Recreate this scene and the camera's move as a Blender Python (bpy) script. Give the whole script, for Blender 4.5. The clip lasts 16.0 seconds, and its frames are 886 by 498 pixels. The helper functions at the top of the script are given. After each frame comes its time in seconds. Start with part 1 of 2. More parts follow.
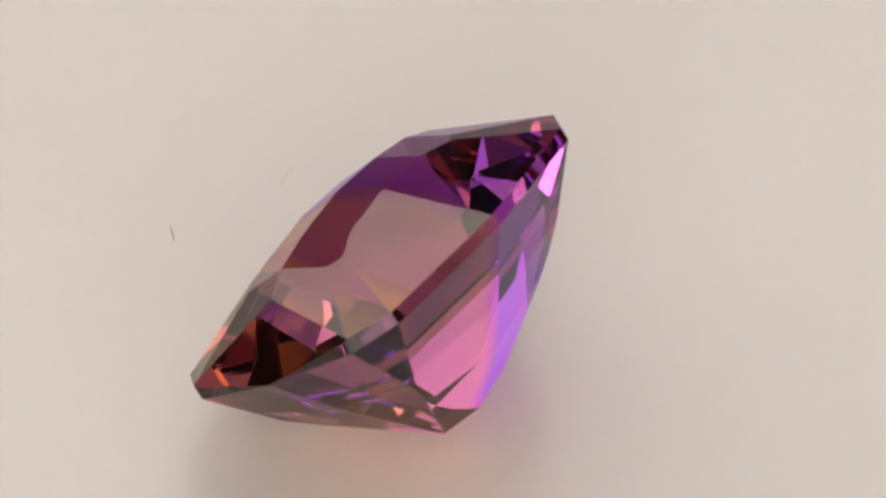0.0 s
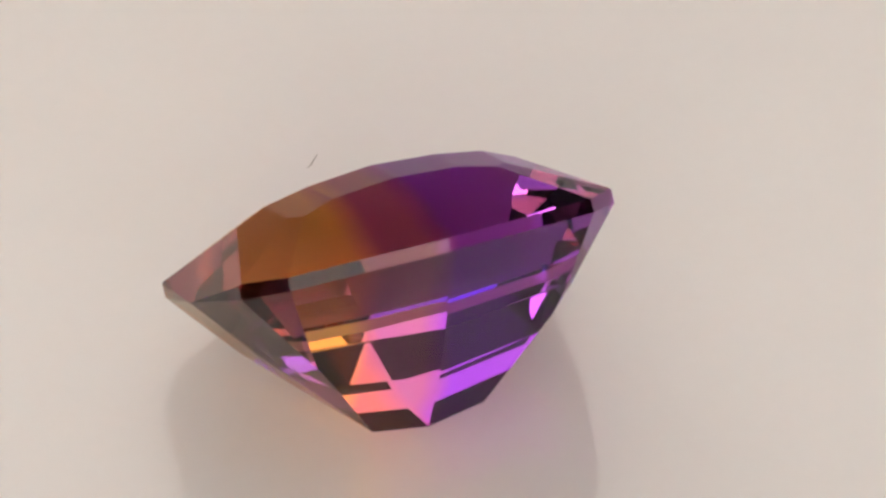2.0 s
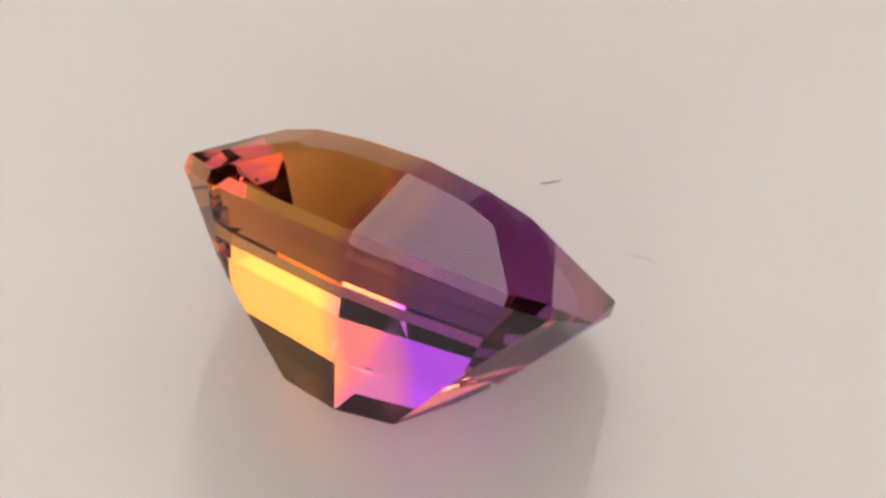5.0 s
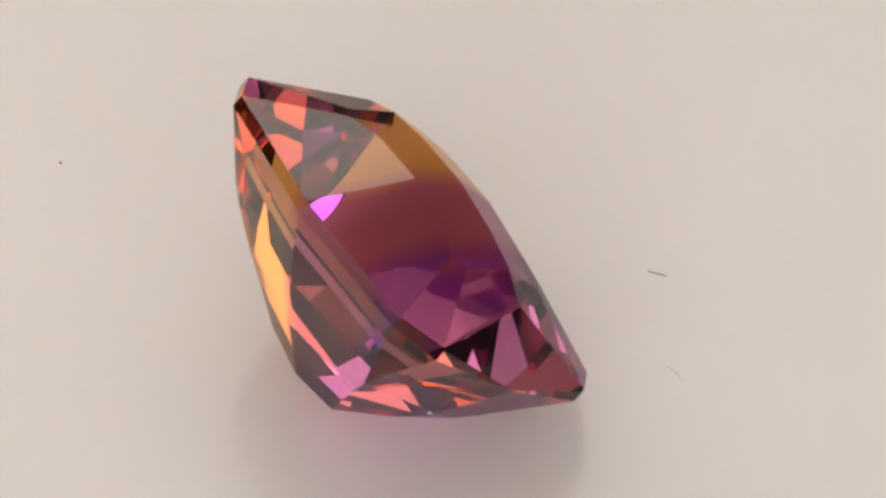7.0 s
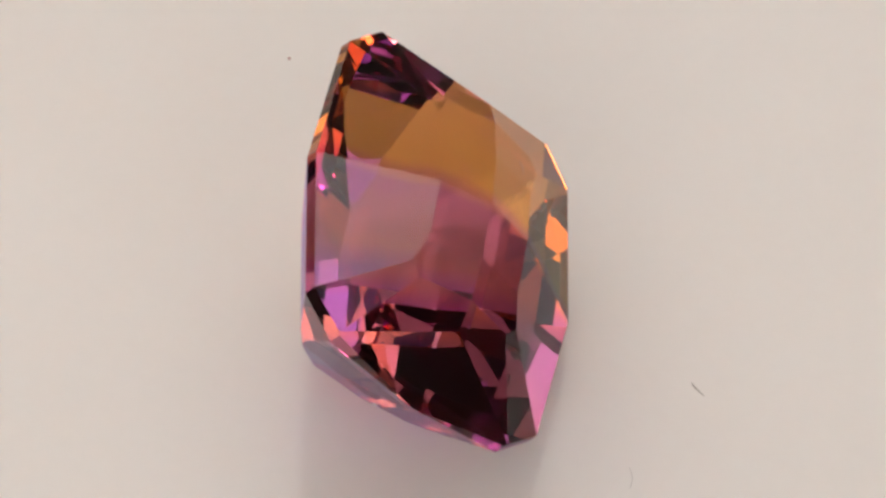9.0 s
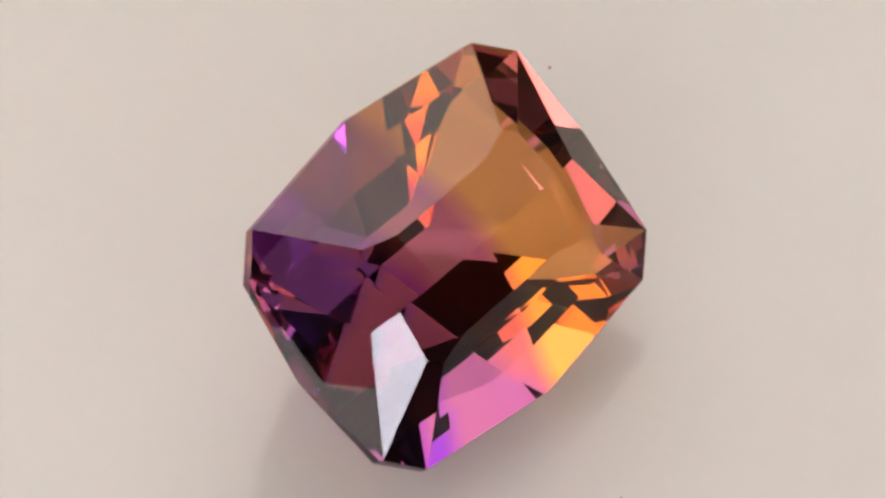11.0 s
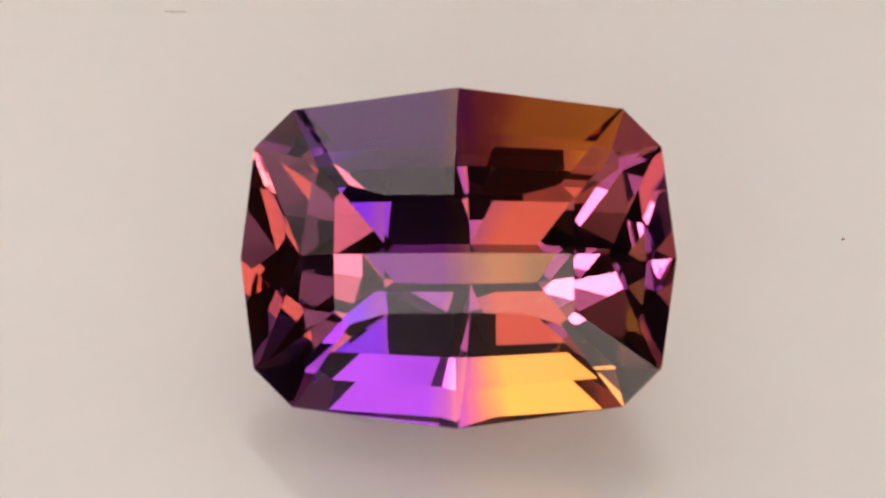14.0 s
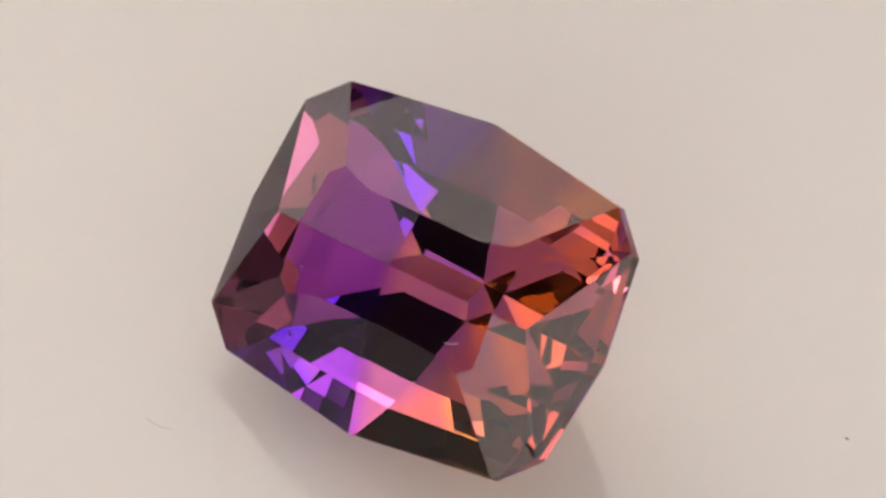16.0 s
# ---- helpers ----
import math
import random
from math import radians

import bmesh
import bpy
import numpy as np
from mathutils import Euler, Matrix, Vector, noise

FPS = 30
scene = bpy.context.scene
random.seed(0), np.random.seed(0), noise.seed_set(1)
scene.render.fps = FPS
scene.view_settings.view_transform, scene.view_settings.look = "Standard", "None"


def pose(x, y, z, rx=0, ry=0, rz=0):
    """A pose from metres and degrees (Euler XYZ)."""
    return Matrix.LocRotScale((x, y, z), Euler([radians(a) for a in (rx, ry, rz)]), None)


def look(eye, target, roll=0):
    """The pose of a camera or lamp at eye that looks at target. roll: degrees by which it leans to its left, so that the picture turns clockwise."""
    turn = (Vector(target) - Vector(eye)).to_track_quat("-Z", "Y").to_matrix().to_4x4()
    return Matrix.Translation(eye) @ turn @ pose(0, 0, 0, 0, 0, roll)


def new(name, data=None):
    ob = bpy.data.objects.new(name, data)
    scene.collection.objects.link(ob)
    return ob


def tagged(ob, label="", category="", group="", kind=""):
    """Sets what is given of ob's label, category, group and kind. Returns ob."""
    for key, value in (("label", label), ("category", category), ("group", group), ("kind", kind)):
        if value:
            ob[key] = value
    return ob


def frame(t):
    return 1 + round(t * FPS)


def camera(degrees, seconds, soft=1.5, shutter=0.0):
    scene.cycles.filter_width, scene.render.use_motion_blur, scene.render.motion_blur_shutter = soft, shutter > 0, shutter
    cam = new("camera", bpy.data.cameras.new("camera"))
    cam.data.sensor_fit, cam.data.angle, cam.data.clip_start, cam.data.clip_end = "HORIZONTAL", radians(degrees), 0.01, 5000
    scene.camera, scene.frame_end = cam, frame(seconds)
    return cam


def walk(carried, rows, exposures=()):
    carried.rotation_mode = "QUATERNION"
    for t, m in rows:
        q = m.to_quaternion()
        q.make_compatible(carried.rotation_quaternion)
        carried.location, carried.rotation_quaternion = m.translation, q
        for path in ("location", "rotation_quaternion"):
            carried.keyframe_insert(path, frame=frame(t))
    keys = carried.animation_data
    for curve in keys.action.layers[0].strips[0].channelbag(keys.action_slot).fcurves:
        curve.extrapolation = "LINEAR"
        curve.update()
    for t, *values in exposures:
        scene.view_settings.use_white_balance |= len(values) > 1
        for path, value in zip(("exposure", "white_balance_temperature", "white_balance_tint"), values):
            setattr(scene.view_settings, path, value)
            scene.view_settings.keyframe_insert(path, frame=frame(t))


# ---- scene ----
MM = 0.001

# camera: stands still on its tripod, looking down at the turntable
EYE = Vector((0.001056, -0.313085, 0.318324))
DIP = radians(44.913)
AIM = EYE + Vector((0, math.cos(DIP), -math.sin(DIP)))
cam = camera(4.722, 16.0, soft=2.8)
walk(cam, [(0.0, look(EYE, AIM, 1.477)), (16.0, look(EYE, AIM, 1.477))],
     exposures=[(0.0, 0.46, 6680, 13), (16.0, 0.46, 6680, 13)])

# world: a dim room behind the light table
world = bpy.data.worlds.new("dim_room")
scene.world = world
scene.cycles.max_bounces, scene.cycles.glossy_bounces, scene.cycles.transmission_bounces = 24, 16, 16
world.use_nodes = True
world.node_tree.nodes["Background"].inputs["Color"].default_value = (0.9, 0.93, 1.0, 1)
world.node_tree.nodes["Background"].inputs["Strength"].default_value = 0.05

LAMP_TOP = 1.3
LAMP_BACK = 1.45
LAMP_STRIP = 4.0
FILL_SIDE = 0.2
LAMP_LENS = 3.0
LAMP_FLANK = 1.35
LAMP_LOW = 12.0
LAMP_FRONT = 1.45
LAMP_SMALL = 0.85


# ---- materials ----
def material(name):
    m = bpy.data.materials.new(name)
    m.use_nodes = True
    return m, m.node_tree.nodes, m.node_tree.links, m.node_tree.nodes["Principled BSDF"]


def ramp(nodes, stops):
    r = nodes.new("ShaderNodeValToRGB")
    while len(r.color_ramp.elements) < len(stops):
        r.color_ramp.elements.new(0.5)
    for el, (at, col) in zip(r.color_ramp.elements, stops):
        el.position, el.color = at, (*col, 1)
    return r


def plastic(name, low, high, rough, scale, bump=0.0, coat=0.0):
    """Plain material with two scales of mottling."""
    m, nodes, links, bsdf = material(name)
    co = nodes.new("ShaderNodeTexCoord")
    big, fine = nodes.new("ShaderNodeTexNoise"), nodes.new("ShaderNodeTexNoise")
    big.inputs["Scale"].default_value, big.inputs["Detail"].default_value = scale, 4
    fine.inputs["Scale"].default_value, fine.inputs["Detail"].default_value = scale * 25, 3
    links.new(co.outputs["Object"], big.inputs["Vector"])
    links.new(co.outputs["Object"], fine.inputs["Vector"])
    mix = nodes.new("ShaderNodeMath")
    mix.operation = "MULTIPLY_ADD"
    mix.inputs[1].default_value = 0.3
    links.new(fine.outputs["Fac"], mix.inputs[0])
    links.new(big.outputs["Fac"], mix.inputs[2])
    r = ramp(nodes, [(0.35, low), (0.95, high)])
    links.new(mix.outputs[0], r.inputs["Fac"])
    links.new(r.outputs["Color"], bsdf.inputs["Base Color"])
    bsdf.inputs["Roughness"].default_value = rough
    bsdf.inputs["Coat Weight"].default_value = coat
    if bump:
        b = nodes.new("ShaderNodeBump")
        b.inputs["Strength"].default_value, b.inputs["Distance"].default_value = bump, 0.0002
        links.new(fine.outputs["Fac"], b.inputs["Height"])
        links.new(b.outputs["Normal"], bsdf.inputs["Normal"])
    return m


def glow(name, colour, strength):
    m, nodes, links, bsdf = material(name)
    bsdf.inputs["Base Color"].default_value = (0.8, 0.8, 0.8, 1)
    bsdf.inputs["Emission Color"].default_value = (*colour, 1)
    bsdf.inputs["Emission Strength"].default_value = strength
    return m


def bicolour_quartz():
    """Clear quartz, amber at one end of the stone and violet at the other, with a fairly sharp zone between."""
    m, nodes, links, bsdf = material("bicolour_quartz")
    co = nodes.new("ShaderNodeTexCoord")
    wave = nodes.new("ShaderNodeTexNoise")
    wave.inputs["Scale"].default_value, wave.inputs["Detail"].default_value = 180, 2
    links.new(co.outputs["Object"], wave.inputs["Vector"])
    sep = nodes.new("ShaderNodeSeparateXYZ")
    links.new(co.outputs["Object"], sep.inputs[0])
    wob = nodes.new("ShaderNodeMath")
    wob.operation = "MULTIPLY_ADD"
    wob.inputs[1].default_value = 0.0012
    links.new(wave.outputs["Fac"], wob.inputs[0])
    links.new(sep.outputs["X"], wob.inputs[2])
    span = nodes.new("ShaderNodeMapRange")
    span.inputs["From Min"].default_value, span.inputs["From Max"].default_value = -0.0084, 0.0096
    links.new(wob.outputs[0], span.inputs["Value"])
    nodes.remove(bsdf)
    through_it, off_it = nodes.new("ShaderNodeBsdfRefraction"), nodes.new("ShaderNodeBsdfGlossy")
    for shader, stops in ((through_it, BODY), (off_it, INNER)):
        r = ramp(nodes, stops)
        links.new(span.outputs["Result"], r.inputs["Fac"])
        links.new(r.outputs["Color"], shader.inputs["Color"])
        shader.inputs["Roughness"].default_value = 0.0
    through_it.inputs["IOR"].default_value = 1.548
    gloss = nodes.new("ShaderNodeFresnel")
    gloss.inputs["IOR"].default_value = 1.548
    sheen = nodes.new("ShaderNodeBsdfGlossy")
    sheen.inputs["Color"].default_value, sheen.inputs["Roughness"].default_value = (1, 1, 1, 1), 0.0
    polish, mix = nodes.new("ShaderNodeMixShader"), nodes.new("ShaderNodeMixShader")
    links.new(gloss.outputs[0], polish.inputs[0])
    links.new(sheen.outputs[0], polish.inputs[1])
    links.new(off_it.outputs[0], polish.inputs[2])
    links.new(gloss.outputs[0], mix.inputs[0])
    links.new(through_it.outputs[0], mix.inputs[1])
    links.new(polish.outputs[0], mix.inputs[2])
    links.new(mix.outputs[0], nodes["Material Output"].inputs["Surface"])
    return m


# colour of light through the stone, and of light thrown back inside it, from the violet end to the amber end
BODY = [(0.0, (0.67, 0.33, 0.64)), (0.25, (0.62, 0.26, 0.70)), (0.475, (0.61, 0.24, 0.71)), (0.512, (0.79, 0.42, 0.48)), (0.55, (0.95, 0.66, 0.34)), (1.0, (0.94, 0.64, 0.38))]
INNER = [(0.0, (0.71, 0.58, 0.91)), (0.25, (0.62, 0.57, 0.97)), (0.475, (0.61, 0.56, 0.98)), (0.512, (0.77, 0.63, 0.70)), (0.55, (0.93, 0.72, 0.48)), (1.0, (0.92, 0.70, 0.48))]

ACRYLIC = plastic("white_acrylic", (0.84, 0.815, 0.78), (0.88, 0.855, 0.82), 0.03, 60, 0.0)
acrylic = ACRYLIC.node_tree.nodes["Principled BSDF"]
acrylic.inputs["Subsurface Weight"].default_value, acrylic.inputs["Subsurface Scale"].default_value = 0.9, 0.024
acrylic.inputs["Specular IOR Level"].default_value = 0.36
acrylic.inputs["Subsurface Radius"].default_value = (1.0, 0.9, 0.85)
BLACK_PLASTIC = plastic("black_plastic", (0.015, 0.015, 0.016), (0.03, 0.03, 0.032), 0.45, 40, 0.1)
TABLE_TOP = plastic("grey_laminate", (0.30, 0.29, 0.28), (0.36, 0.35, 0.34), 0.5, 12, 0.05)
WHITE_PLASTIC = plastic("white_plastic", (0.82, 0.81, 0.80), (0.87, 0.86, 0.85), 0.5, 14, 0.05)
PAPER = plastic("dark_grey_paper", (0.10, 0.097, 0.094), (0.14, 0.136, 0.132), 0.85, 14, 0.15)
WALL_PAINT = plastic("pale_wall_paint", (0.74, 0.72, 0.70), (0.80, 0.78, 0.76), 0.8, 3, 0.1)
LINT_DARK = plastic("dark_lint", (0.28, 0.25, 0.22), (0.45, 0.42, 0.37), 0.9, 900)
LINT_PALE = plastic("pale_lint", (0.42, 0.40, 0.38), (0.60, 0.57, 0.54), 0.9, 900)
DUST_RED = plastic("red_brown_dust", (0.34, 0.14, 0.12), (0.5, 0.24, 0.21), 0.9, 900)
CHIP = plastic("white_chip", (0.75, 0.75, 0.75), (0.85, 0.85, 0.85), 0.6, 900)
PANEL_TOP = glow("top_diffuser", (1.0, 0.90, 0.83), LAMP_TOP)
PANEL_BACK = glow("back_diffuser", (1.0, 0.90, 0.83), LAMP_BACK)
PANEL_STRIP = glow("strip_diffuser", (1.0, 0.92, 0.86), LAMP_STRIP)
FILL_LEFT = glow("side_fill", (1.0, 0.90, 0.83), FILL_SIDE)
PANEL_LENS = glow("light_bar_diffuser", (1.0, 0.94, 0.90), LAMP_LENS)
FILL_RIGHT = glow("dim_side_fill", (1.0, 0.90, 0.83), FILL_SIDE * 0.7)
PANEL_FLANK = glow("flank_diffuser", (1.0, 0.93, 0.88), LAMP_FLANK)
PANEL_LOW_LEFT = glow("warm_lamp_panel", (1.0, 0.90, 0.76), LAMP_LOW)
PANEL_LOW_RIGHT = glow("cool_lamp_panel", (0.90, 0.91, 1.0), LAMP_LOW * 0.9)
PANEL_SMALL = glow("small_diffuser", (1.0, 0.93, 0.88), LAMP_SMALL)
PANEL_FRONT = glow("front_diffuser", (1.0, 0.93, 0.88), LAMP_FRONT)
QUARTZ = bicolour_quartz()


# ---- mesh helpers ----
def part(name, bm, mat, parent=None, label=""):
    me = bpy.data.meshes.new(name)
    bm.normal_update()
    bm.to_mesh(me)
    bm.free()
    me.materials.append(mat)
    ob = new(name, me)
    if parent is not None:
        ob.parent = parent
    if label:
        tagged(ob, label)
    return ob


def box(bm, lo, hi, bevel=0.0):
    made = bmesh.ops.create_cube(bm, size=1)["verts"]
    for v in made:
        v.co = Vector([l + (c + 0.5) * (h - l) for c, l, h in zip(v.co, lo, hi)])
    if bevel:
        edges = list({e for v in made for e in v.link_edges})
        bmesh.ops.bevel(bm, geom=edges, offset=bevel, segments=2, affect="EDGES", profile=0.5)
    return bm


def lathe(bm, profile, steps=64):
    """Surface of revolution about z from (radius, height) pairs."""
    rings = []
    for r, z in profile:
        if r == 0:
            rings.append([bm.verts.new((0, 0, z))])
        else:
            rings.append([bm.verts.new((r * math.cos(2 * math.pi * k / steps), r * math.sin(2 * math.pi * k / steps), z)) for k in range(steps)])
    for a, b in zip(rings, rings[1:]):
        for k in range(steps):
            j = (k + 1) % steps
            q = [a[k % len(a)], a[j % len(a)], b[j % len(b)], b[k % len(b)]]
            q = list(dict.fromkeys(q))
            if len(q) > 2:
                bm.faces.new(q)
    bmesh.ops.recalc_face_normals(bm, faces=bm.faces)
    return bm


def tube(bm, path, radius, sides=6):
    """Thin round strand along a path, tapering at its ends."""
    rings = []
    for k, p in enumerate(path):
        p = Vector(p)
        way = (Vector(path[min(k + 1, len(path) - 1)]) - Vector(path[max(k - 1, 0)])).normalized()
        side = way.cross(Vector((0, 0, 1))).normalized()
        up = side.cross(way)
        r = radius * (0.55 if k in (0, len(path) - 1) else 1.0)
        rings.append([bm.verts.new(p + side * r * math.cos(2 * math.pi * s / sides) + up * r * math.sin(2 * math.pi * s / sides)) for s in range(sides)])
    for a, b in zip(rings, rings[1:]):
        for s in range(sides):
            bm.faces.new((a[s], a[(s + 1) % sides], b[(s + 1) % sides], b[s]))
    bm.faces.new(rings[0][::-1])
    bm.faces.new(rings[-1])
    return bm


# ---- the turntable's way ----
# seconds, turn in degrees (clockwise from above), drift of the axis in mm
SPIN = [(0.0, -241.56, -0.40, 0.33), (0.5, -232.91, -0.01, 0.52), (1.0, -224.28, -0.01, 0.49), (1.5, -215.65, 0.03, 0.47), (2.0, -207.02, 0.03, 0.36), (2.5, -198.39, -0.16, 0.20), (3.0, -189.79, -0.20, 0.15), (3.2, -186.37, -0.29, 0.10), (5.3, -150.60, -0.06, -0.06), (5.5, -147.19, -0.07, -0.09), (6.5, -130.15, -0.13, -0.27), (7.0, -121.59, -0.41, -0.38), (7.5, -112.97, -0.55, -0.50), (8.0, -104.27, -0.45, -0.35), (8.5, -95.51, 0.0, -0.10), (11.0, -51.40, -0.03, -0.37), (11.5, -42.70, -0.21, -0.39), (12.0, -34.07, -0.19, -0.43), (12.5, -25.51, 0.13, -0.55), (13.0, -17.04, -0.01, -0.51), (13.2, -13.67, 0.12, -0.26), (13.5, -8.58, 0.60, 0.20), (14.0, 0.00, 0.66, 0.60), (14.5, 8.62, 0.64, 0.63), (15.0, 17.19, 0.57, 0.38), (15.2, 20.58, 0.45, 0.18), (15.5, 25.66, 0.18, -0.11), (16.0, 34.11, -0.12, -0.26)]


def spin(t):
    """Pose of the turntable at t seconds, carried smoothly between the rows of SPIN."""
    times = [row[0] for row in SPIN]
    k = max(0, min(len(SPIN) - 2, int(np.searchsorted(times, t, side="right")) - 1))
    a, b = SPIN[k], SPIN[k + 1]
    before, after = SPIN[max(k - 1, 0)], SPIN[min(k + 2, len(SPIN) - 1)]
    h = b[0] - a[0]
    s = min(max((t - a[0]) / h, 0), 1)
    out = []
    for i in (1, 2, 3):
        ma = (b[i] - before[i]) / (b[0] - before[0]) * h
        mb = (after[i] - a[i]) / (after[0] - a[0]) * h
        out.append((2 * s**3 - 3 * s**2 + 1) * a[i] + (s**3 - 2 * s**2 + s) * ma + (3 * s**2 - 2 * s**3) * b[i] + (s**3 - s**2) * mb)
    return pose(out[1] * MM, out[2] * MM, 0, 0, 0, -out[0])


def turned(rest):
    """Rows for walk(): a thing that lies still on the turntable at the pose rest."""
    return [(k * 0.25, spin(k * 0.25) @ rest) for k in range(65)]


# ---- setting ----
def build_setting():
    bm = bmesh.new()
    box(bm, (-0.7, -0.45, -0.045), (0.7, 0.55, -0.02), 0.004)
    tagged(part("table_top", bm, TABLE_TOP), "grey laminate table top under the turntable", "table", kind="structure")
    for name, lo, hi in (("wall_north", (-1.6, 1.2, -0.8), (1.6, 1.25, 1.8)), ("wall_south", (-1.6, -1.65, -0.8), (1.6, -1.6, 1.8)),
                         ("wall_west", (-1.65, -1.6, -0.8), (-1.6, 1.2, 1.8)), ("wall_east", (1.6, -1.6, -0.8), (1.65, 1.2, 1.8)),
                         ("floor", (-1.6, -1.6, -0.85), (1.6, 1.2, -0.8)), ("ceiling", (-1.6, -1.6, 1.8), (1.6, 1.2, 1.85))):
        bm = box(bmesh.new(), lo, hi)
        tagged(part(name, bm, WALL_PAINT), "plain pale painted " + name.split("_")[0], name.split("_")[0], kind="structure")


def build_backdrop():
    """Dark grey paper sweep rising behind the turntable, unseen, added to keep low reflections dark."""
    bm = bmesh.new()
    rows = []
    line = [(-0.14, -0.0185), (0.16, -0.0185)] + [(0.16 + 0.10 * math.sin(a), -0.0185 + 0.10 * (1 - math.cos(a))) for a in [radians(9 * k) for k in range(1, 11)]]
    line.append((0.26, 0.70))
    for y, z in line:
        rows.append([bm.verts.new((x, y, z)) for x in (-0.65, 0.65)])
    for a, b in zip(rows, rows[1:]):
        bm.faces.new((a[0], a[1], b[1], b[0]))
    bmesh.ops.recalc_face_normals(bm, faces=bm.faces)
    bmesh.ops.solidify(bm, geom=bm.faces[:], thickness=0.0008)
    for f in bm.faces:
        f.smooth = True
    tagged(part("backdrop", bm, PAPER), "unseen dark grey paper sweep added behind the turntable", "backdrop", kind="structure")


def build_lamp(name, label, at, target, wide, high, mat, foot):
    """Softbox: a shallow housing with a glowing diffuser in front."""
    lamp = tagged(new(name), label, "softbox")
    lamp.matrix_world = look(at, target)
    bm = bmesh.new()
    a, b, d = wide / 2, high / 2, 0.04
    outer = [(-a - .008, -b - .008), (a + .008, -b - .008), (a + .008, b + .008), (-a - .008, b + .008)]
    inner = [(-a, -b), (a, -b), (a, b), (-a, b)]
    rows = [[bm.verts.new((x, y, z)) for x, y in ring] for ring, z in ((inner, 0.0), (inner, -0.006), (outer, -0.006), (outer, d * 0.5))]
    rows.append([bm.verts.new((x * 0.5, y * 0.5, d)) for x, y in outer])
    for p, q in zip(rows, rows[1:]):
        for k in range(4):
            bm.faces.new((p[k], p[(k + 1) % 4], q[(k + 1) % 4], q[k]))
    bm.faces.new(rows[-1])
    bmesh.ops.recalc_face_normals(bm, faces=bm.faces)
    part("housing", bm, BLACK_PLASTIC, lamp)
    part("diffuser", box(bmesh.new(), (-a + .0005, -b + .0005, -0.003), (a - .0005, b - .0005, -0.001)), mat, lamp, "glowing white diffuser")
    foot = Vector((foot[0], foot[1], -0.02))
    back = lamp.matrix_world @ Vector((0, 0, d))
    top = Vector((foot.x, foot.y, back.z))
    inv = lamp.matrix_world.inverted()
    bm = lathe(bmesh.new(), [(0, 0), (0.045, 0), (0.045, 0.006), (0.012, 0.012), (0, 0.012)], 32)
    bm.transform(inv @ Matrix.Translation(foot))
    part("stand_base", bm, BLACK_PLASTIC, lamp)
    bm = tube(bmesh.new(), [inv @ p for p in (foot + Vector((0, 0.00001, 0.01)), (foot + top) / 2, top + Vector((0, 0, 0.01)))], 0.005, 12)
    part("pole", bm, BLACK_PLASTIC, lamp)
    if (top - back).length > 0.02:
        part("arm", tube(bmesh.new(), [inv @ p for p in (top, (top + back) / 2, back)], 0.005, 12), BLACK_PLASTIC, lamp)
    return lamp


def polar(az, el, dist):
    """A place round the turntable: azimuth from straight away from the camera, to the right; elevation; metres."""
    a, e = radians(az), radians(el)
    return Vector((math.sin(a) * math.cos(e), math.cos(a) * math.cos(e), math.sin(e))) * dist


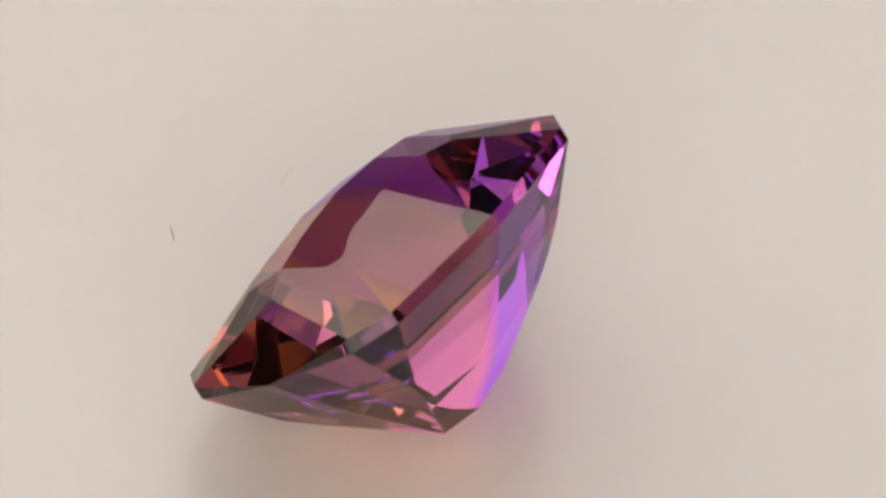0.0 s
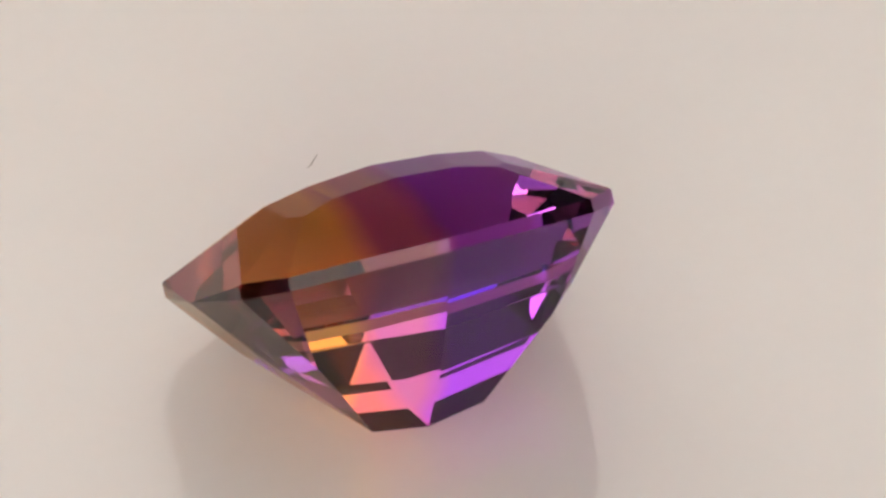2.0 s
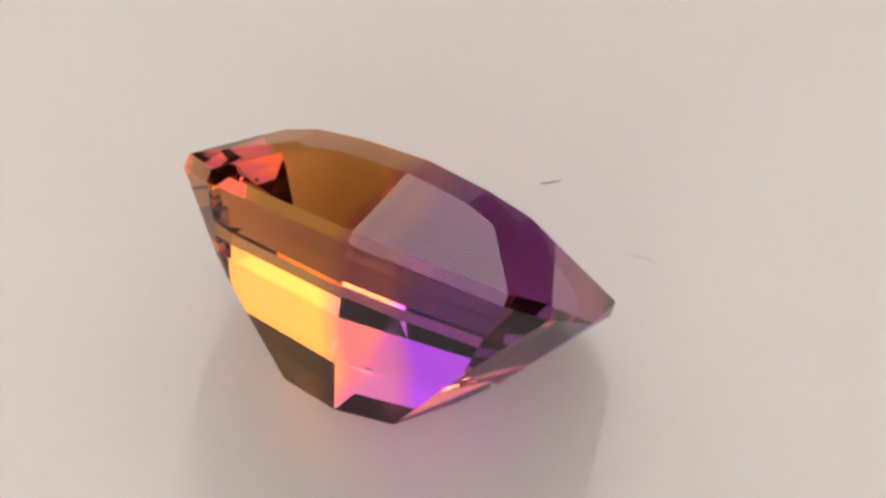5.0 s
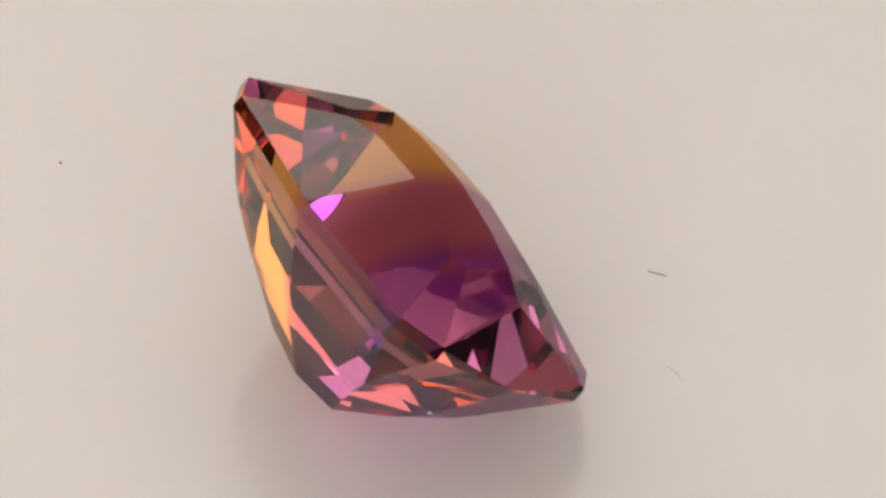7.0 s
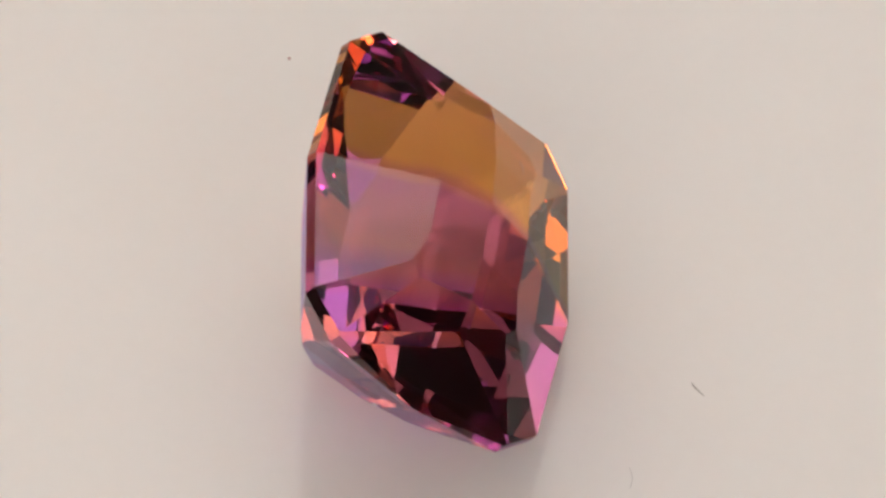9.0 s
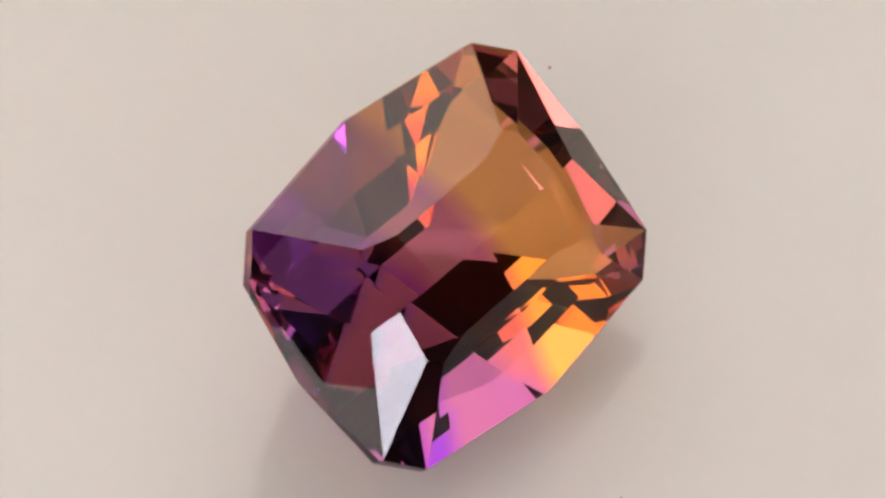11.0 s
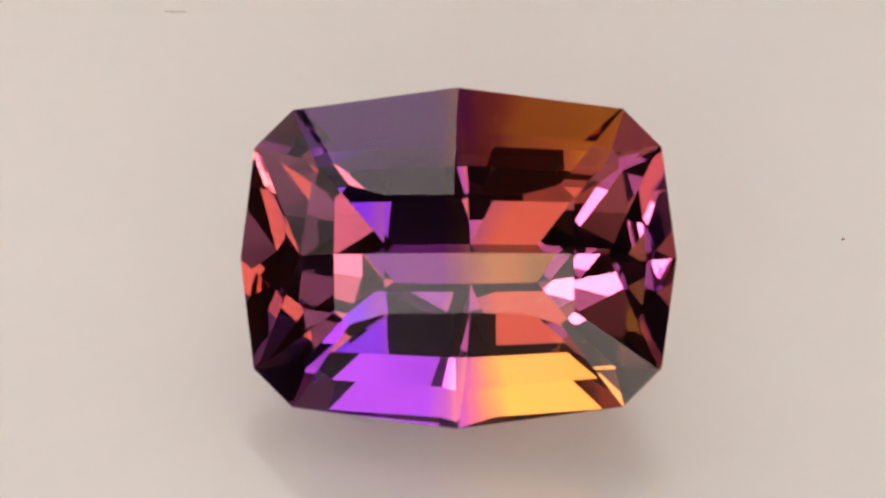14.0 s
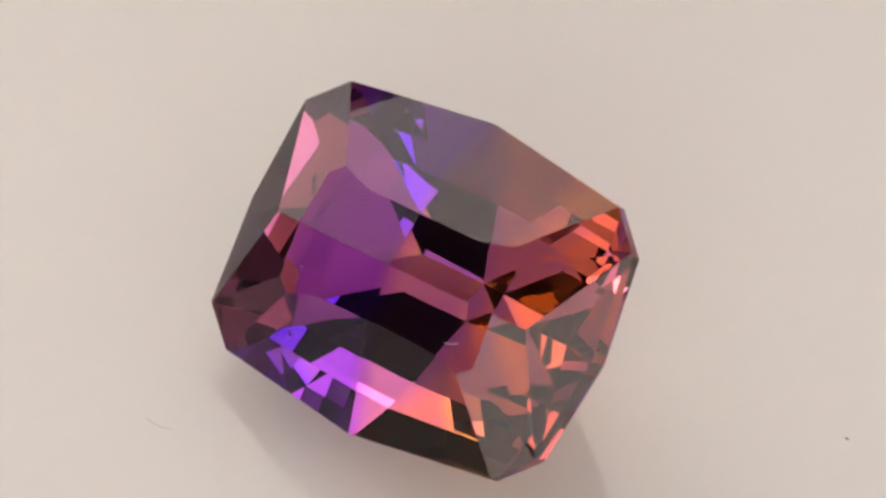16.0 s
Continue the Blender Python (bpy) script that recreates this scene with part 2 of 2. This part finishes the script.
def build_lights():
    aim = (0, 0, 0.005)
    build_lamp("softbox", "overhead softbox with a warm white diffuser", polar(-23, 63, 0.41), aim, 0.062, 0.050, PANEL_TOP, (0.49, 0.1))
    build_lamp("lamp_panel", "small bright lamp panel below the overhead softbox", polar(-3, 65.5, 0.45), aim, 0.05, 0.036, PANEL_STRIP, (-0.50, 0.16))
    build_lamp("lamp_panel", "small bright lamp panel above the wide softbox", polar(4.5, 52.3, 0.33), aim, 0.035, 0.03, PANEL_STRIP, (-0.55, 0.21))
    build_lamp("softbox", "very wide softbox with a warm white diffuser behind the turntable", (-0.16, 0.222, 0.274), (-0.16, 0, 0.274), 0.47, 0.332, PANEL_BACK, (-0.44, 0.24))
    build_lamp("softbox", "tall softbox with a warm white diffuser high behind the turntable", polar(39, 60, 0.40), aim, 0.14, 0.21, PANEL_BACK, (0.47, 0.20))
    # two dim fill panels added at the sides, in place of faint surrounding light
    build_lamp("softbox", "large square fill panel added beside the turntable", polar(-92, 40, 0.42), aim, 0.32, 0.28, FILL_LEFT, polar(-92, 25, 0.50))
    build_lamp("softbox", "large dim fill panel added beside the turntable", polar(71, 42, 0.42), aim, 0.24, 0.30, FILL_RIGHT, polar(74, 25, 0.50))
    build_lamp("softbox", "square softbox with a white diffuser beside the camera", polar(-158.5, 42.5, 0.44), aim, 0.13, 0.15, PANEL_FLANK, polar(-158, 20, 0.54))
    build_lamp("softbox", "small softbox with a white diffuser beside the camera", polar(-136, 35, 0.44), aim, 0.10, 0.085, PANEL_SMALL, polar(-136, 20, 0.54))
    build_lamp("softbox", "square softbox with a white diffuser beside the camera", polar(143, 39, 0.44), aim, 0.118, 0.12, PANEL_FLANK, polar(142, 20, 0.54))
    build_lamp("lamp_panel", "bright narrow light bar in front of a softbox", polar(-157, 42.6, 0.39), aim, 0.095, 0.036, PANEL_LENS, polar(-146, 5, 0.42))
    build_lamp("lamp_panel", "small bright light bar in front of a softbox", polar(139, 36, 0.39), aim, 0.045, 0.035, PANEL_LENS, polar(130, 5, 0.42))
    build_lamp("table_lamp", "small bright warm lamp panel low beside the turntable", polar(-159, 13, 0.31), aim, 0.070, 0.043, PANEL_LOW_LEFT, polar(-154, 5, 0.345))
    build_lamp("table_lamp", "small bright warm lamp panel low beside the turntable", polar(-168, 19.8, 0.30), aim, 0.060, 0.024, PANEL_LOW_LEFT, polar(-172, 5, 0.335))
    # added panel without a known source, brightens a stripe inside the stone
    build_lamp("lamp_panel", "small fill panel added above the camera", polar(-171.5, 51.5, 0.44), aim, 0.052, 0.028, PANEL_FLANK, polar(-171, 20, 0.56))
    build_lamp("table_lamp", "small bright cool lamp panel low beside the turntable", polar(144.5, 15.5, 0.31), aim, 0.032, 0.04, PANEL_LOW_RIGHT, polar(143, 5, 0.345))
    build_lamp("softbox", "wide low softbox with a dim white diffuser", polar(180, 20, 0.37), aim, 0.50, 0.16, PANEL_FRONT, (0, -0.41))


# ---- the turntable and what lies on it ----
def build_turntable():
    bm = lathe(bmesh.new(), [(0, 0), (0.0785, 0), (0.0797, -0.0004), (0.08, -0.0012), (0.08, -0.011), (0.079, -0.012), (0, -0.012)], 128)
    disc = tagged(part("turntable", bm, ACRYLIC), "round glossy white acrylic turntable", "turntable")
    bm = lathe(bmesh.new(), [(0, -0.0123), (0.05, -0.0123), (0.052, -0.013), (0.055, -0.0175), (0.055, -0.0183), (0, -0.0183)], 64)
    part("base", bm, WHITE_PLASTIC, disc, "white plastic base")
    return disc


def facets():
    """Cutting plan of the stone in mm: outward normal and distance of each facet, for the most part mirrored about both axes."""
    plan = []

    def mirrored(n, d, ends=(1, -1), sides=(1, -1)):
        for sx in ends:
            for sy in sides:
                m = n * np.array([sx, sy, 1])
                if not any(np.allclose(m, k) for k, _ in plan):
                    plan.append((m, d))

    def through_points(*pts):
        pts = np.array(pts, float)
        mid = pts.mean(0)
        n = np.linalg.svd(pts - mid)[2][2]
        n = n if n @ mid > 0 else -n
        mirrored(n, n @ mid)

    def sloped(slope, azimuth, at, **which):
        a, b = radians(slope), radians(azimuth)
        n = np.array([math.sin(a) * math.cos(b), math.sin(a) * math.sin(b), -math.cos(a)])
        mirrored(n, n @ np.array(at), **which)

    side, corner_a, corner_b, end = (0, 7.03), (6.81, 6.13), (8.39, 4.56), (9.0, 0)
    for p, q in ((side, corner_a), (corner_a, corner_b), (corner_b, end)):
        through_points((*p, 0), (*q, 0), (*p, 1), (*q, 1))
    # crown: its ridge runs from the peak over two breaks down to each end
    peak, ridge, brow, end_top = (0, 0, 3.33), (2.85, 0, 3.12), (4.92, 0, 2.77), (6.3, 0, 2.2)
    shoulder, flank, end_foot = (4.92, 2.35, 2.265), (0, 2.43, 2.81), (8.3, 4.4, 0.37)
    through_points(end_top, end_foot, (end_foot[0], -end_foot[1], end_foot[2]))
    through_points(end_top, brow, shoulder)
    through_points(shoulder, (6.81, 6.13, 0.28), (8.36, 4.52, 0.40))
    through_points(brow, ridge, shoulder)
    through_points(peak, ridge, flank)
    through_points((6.81, 6.13, 0.28), (0, 7.03, 0.28), flank)
    # pavilion: three tiers along the sides and corners, two at the ends
    az = 82.5
    sloped(52, az, (0, 7.03, -0.28))
    sloped(46.7, az - 0.8, (0, 4.65, -3.34))
    sloped(41.3, az - 2.4, (0, 0, -7.75))
    sloped(52, 45, (*corner_a, -0.28), sides=(1,))
    sloped(46.5, 45, (5.8, 4.08, -3.05), sides=(1,))
    sloped(38, 45, (5.1, 2.77, -4.55), sides=(1,))
    # the other side is a little fuller at its corners and at the violet end
    sloped(53.5, 45, (*corner_a, -0.28), sides=(-1,))
    sloped(46.5, 45, (6.0, 4.18, -3.2), sides=(-1,))
    sloped(38.5, 45, (5.15, 2.82, -4.7), sides=(-1,))
    sloped(50, 7.6, (9, 0, -0.28), ends=(1,))
    sloped(50, 7.6, (9, 0, -0.28), ends=(-1,), sides=(1,))
    sloped(53, 7.6, (9, 0, -0.28), ends=(-1,), sides=(-1,))
    sloped(46, 7.6, (5.8, 0, -3.95), ends=(1,))
    sloped(46, 7.6, (5.9, 0, -3.97), ends=(-1,), sides=(1,))
    sloped(46, 7.6, (5.85, 0, -4.42), ends=(-1,), sides=(-1,))
    return plan


def build_stone():
    """One closed mesh cut by its facet planes."""
    bm = bmesh.new()
    bmesh.ops.create_cube(bm, size=40)
    for n, d in facets():
        cut = bmesh.ops.bisect_plane(bm, geom=bm.verts[:] + bm.edges[:] + bm.faces[:], dist=1e-5, plane_co=Vector(n * d), plane_no=Vector(n), clear_outer=True)
        rim = [e for e in cut["geom_cut"] if isinstance(e, bmesh.types.BMEdge)]
        if len(rim) > 2:
            bmesh.ops.edgeloop_fill(bm, edges=[e for e in rim if e.is_boundary])
    bmesh.ops.remove_doubles(bm, verts=bm.verts[:], dist=0.012)
    bmesh.ops.recalc_face_normals(bm, faces=bm.faces[:])
    bmesh.ops.scale(bm, vec=(MM, MM, MM), verts=bm.verts[:])
    return tagged(part("gemstone", bm, QUARTZ), "faceted gemstone, half violet and half amber, lying tilted", "gemstone")


def strand(name, label, pts, radius, mat):
    """A lint fibre on the turntable, its path in mm."""
    ctr = Vector((sum(p[0] for p in pts) / len(pts), sum(p[1] for p in pts) / len(pts), 0)) * MM
    path = [Vector((x, y, z)) * MM - ctr for x, y, z in pts]
    ob = tagged(part(name, tube(bmesh.new(), path, radius * MM), mat), label, "lint")
    return ob, Matrix.Translation(ctr)


def crumb(name, label, size, mat, category):
    """An uneven grain."""
    bm = bmesh.new()
    bmesh.ops.create_icosphere(bm, subdivisions=2, radius=1)
    rng = random.Random(4)
    for v in bm.verts:
        v.co *= 0.75 + 0.4 * rng.random()
        v.co = Vector((v.co.x * size[0], v.co.y * size[1], v.co.z * size[2])) * MM
    return tagged(part(name, bm, mat), label, category)


REST_STONE = Matrix.Translation((1.02 * MM, -0.76 * MM, 5.83 * MM)) @ pose(0, 0, 0, 0, 0, 1.844) @ pose(0, 0, 0, 41.3, 0, 0) @ pose(0, 0, 0, 0, -4.89, 0)

build_setting()
build_backdrop()
build_lights()
disc = build_turntable()
stone = build_stone()
hair, hair_at = strand("lint_fibre", "short dark lint fibre lying on the turntable", [(-0.5, -11.5, 0.03), (-0.7, -11.6, 0.04), (-0.95, -11.82, 0.04), (-1.2, -12.05, 0.03)], 0.03, LINT_DARK)
pale, pale_at = strand("lint_fibre", "pale curved lint fibre lying on the turntable", [(-5.6, -9.22, 0.02), (-5.9, -9.35, 0.03), (-6.3, -9.42, 0.03), (-6.65, -9.38, 0.03), (-6.85, -9.28, 0.02)], 0.012, LINT_PALE)
wisp, wisp_at = strand("lint_fibre", "faint pale wisp of lint on the turntable", [(-11.8, 19.6, 0.02), (-11.4, 19.55, 0.03), (-10.9, 19.6, 0.02)], 0.03, LINT_PALE)
grain = crumb("dust_grain", "tiny red-brown dust grain on the turntable", (0.085, 0.06, 0.05), DUST_RED, "dust")
fleck, fleck_at = strand("lint_fibre", "tiny pale fibre lying on the gemstone", [(-0.35, 0.06, 0.0), (-0.12, -0.04, 0.01), (0.12, -0.03, 0.01), (0.32, 0.07, 0.0)], 0.012, LINT_PALE)
chip = crumb("chip", "", (0.12, 0.12, 0.05), CHIP, "")
chip.parent = stone
chip.matrix_basis = Matrix.Translation((-5.68 * MM, -1.17 * MM, -4.35 * MM)) @ pose(0, 0, 0, 8, 46, 0)


def motions():
    walk(disc, turned(Matrix.Identity(4)))
    walk(stone, turned(REST_STONE))
    walk(hair, turned(hair_at))
    walk(pale, turned(pale_at))
    walk(wisp, turned(wisp_at))
    walk(fleck, turned(REST_STONE @ Matrix.Translation((3.71 * MM, -1.79 * MM, 2.612 * MM)) @ pose(0, 0, 0, 12, 9.6, 20) @ fleck_at))
    walk(grain, turned(Matrix.Translation((17.2 * MM, 6.77 * MM, 0.04 * MM))))


motions()
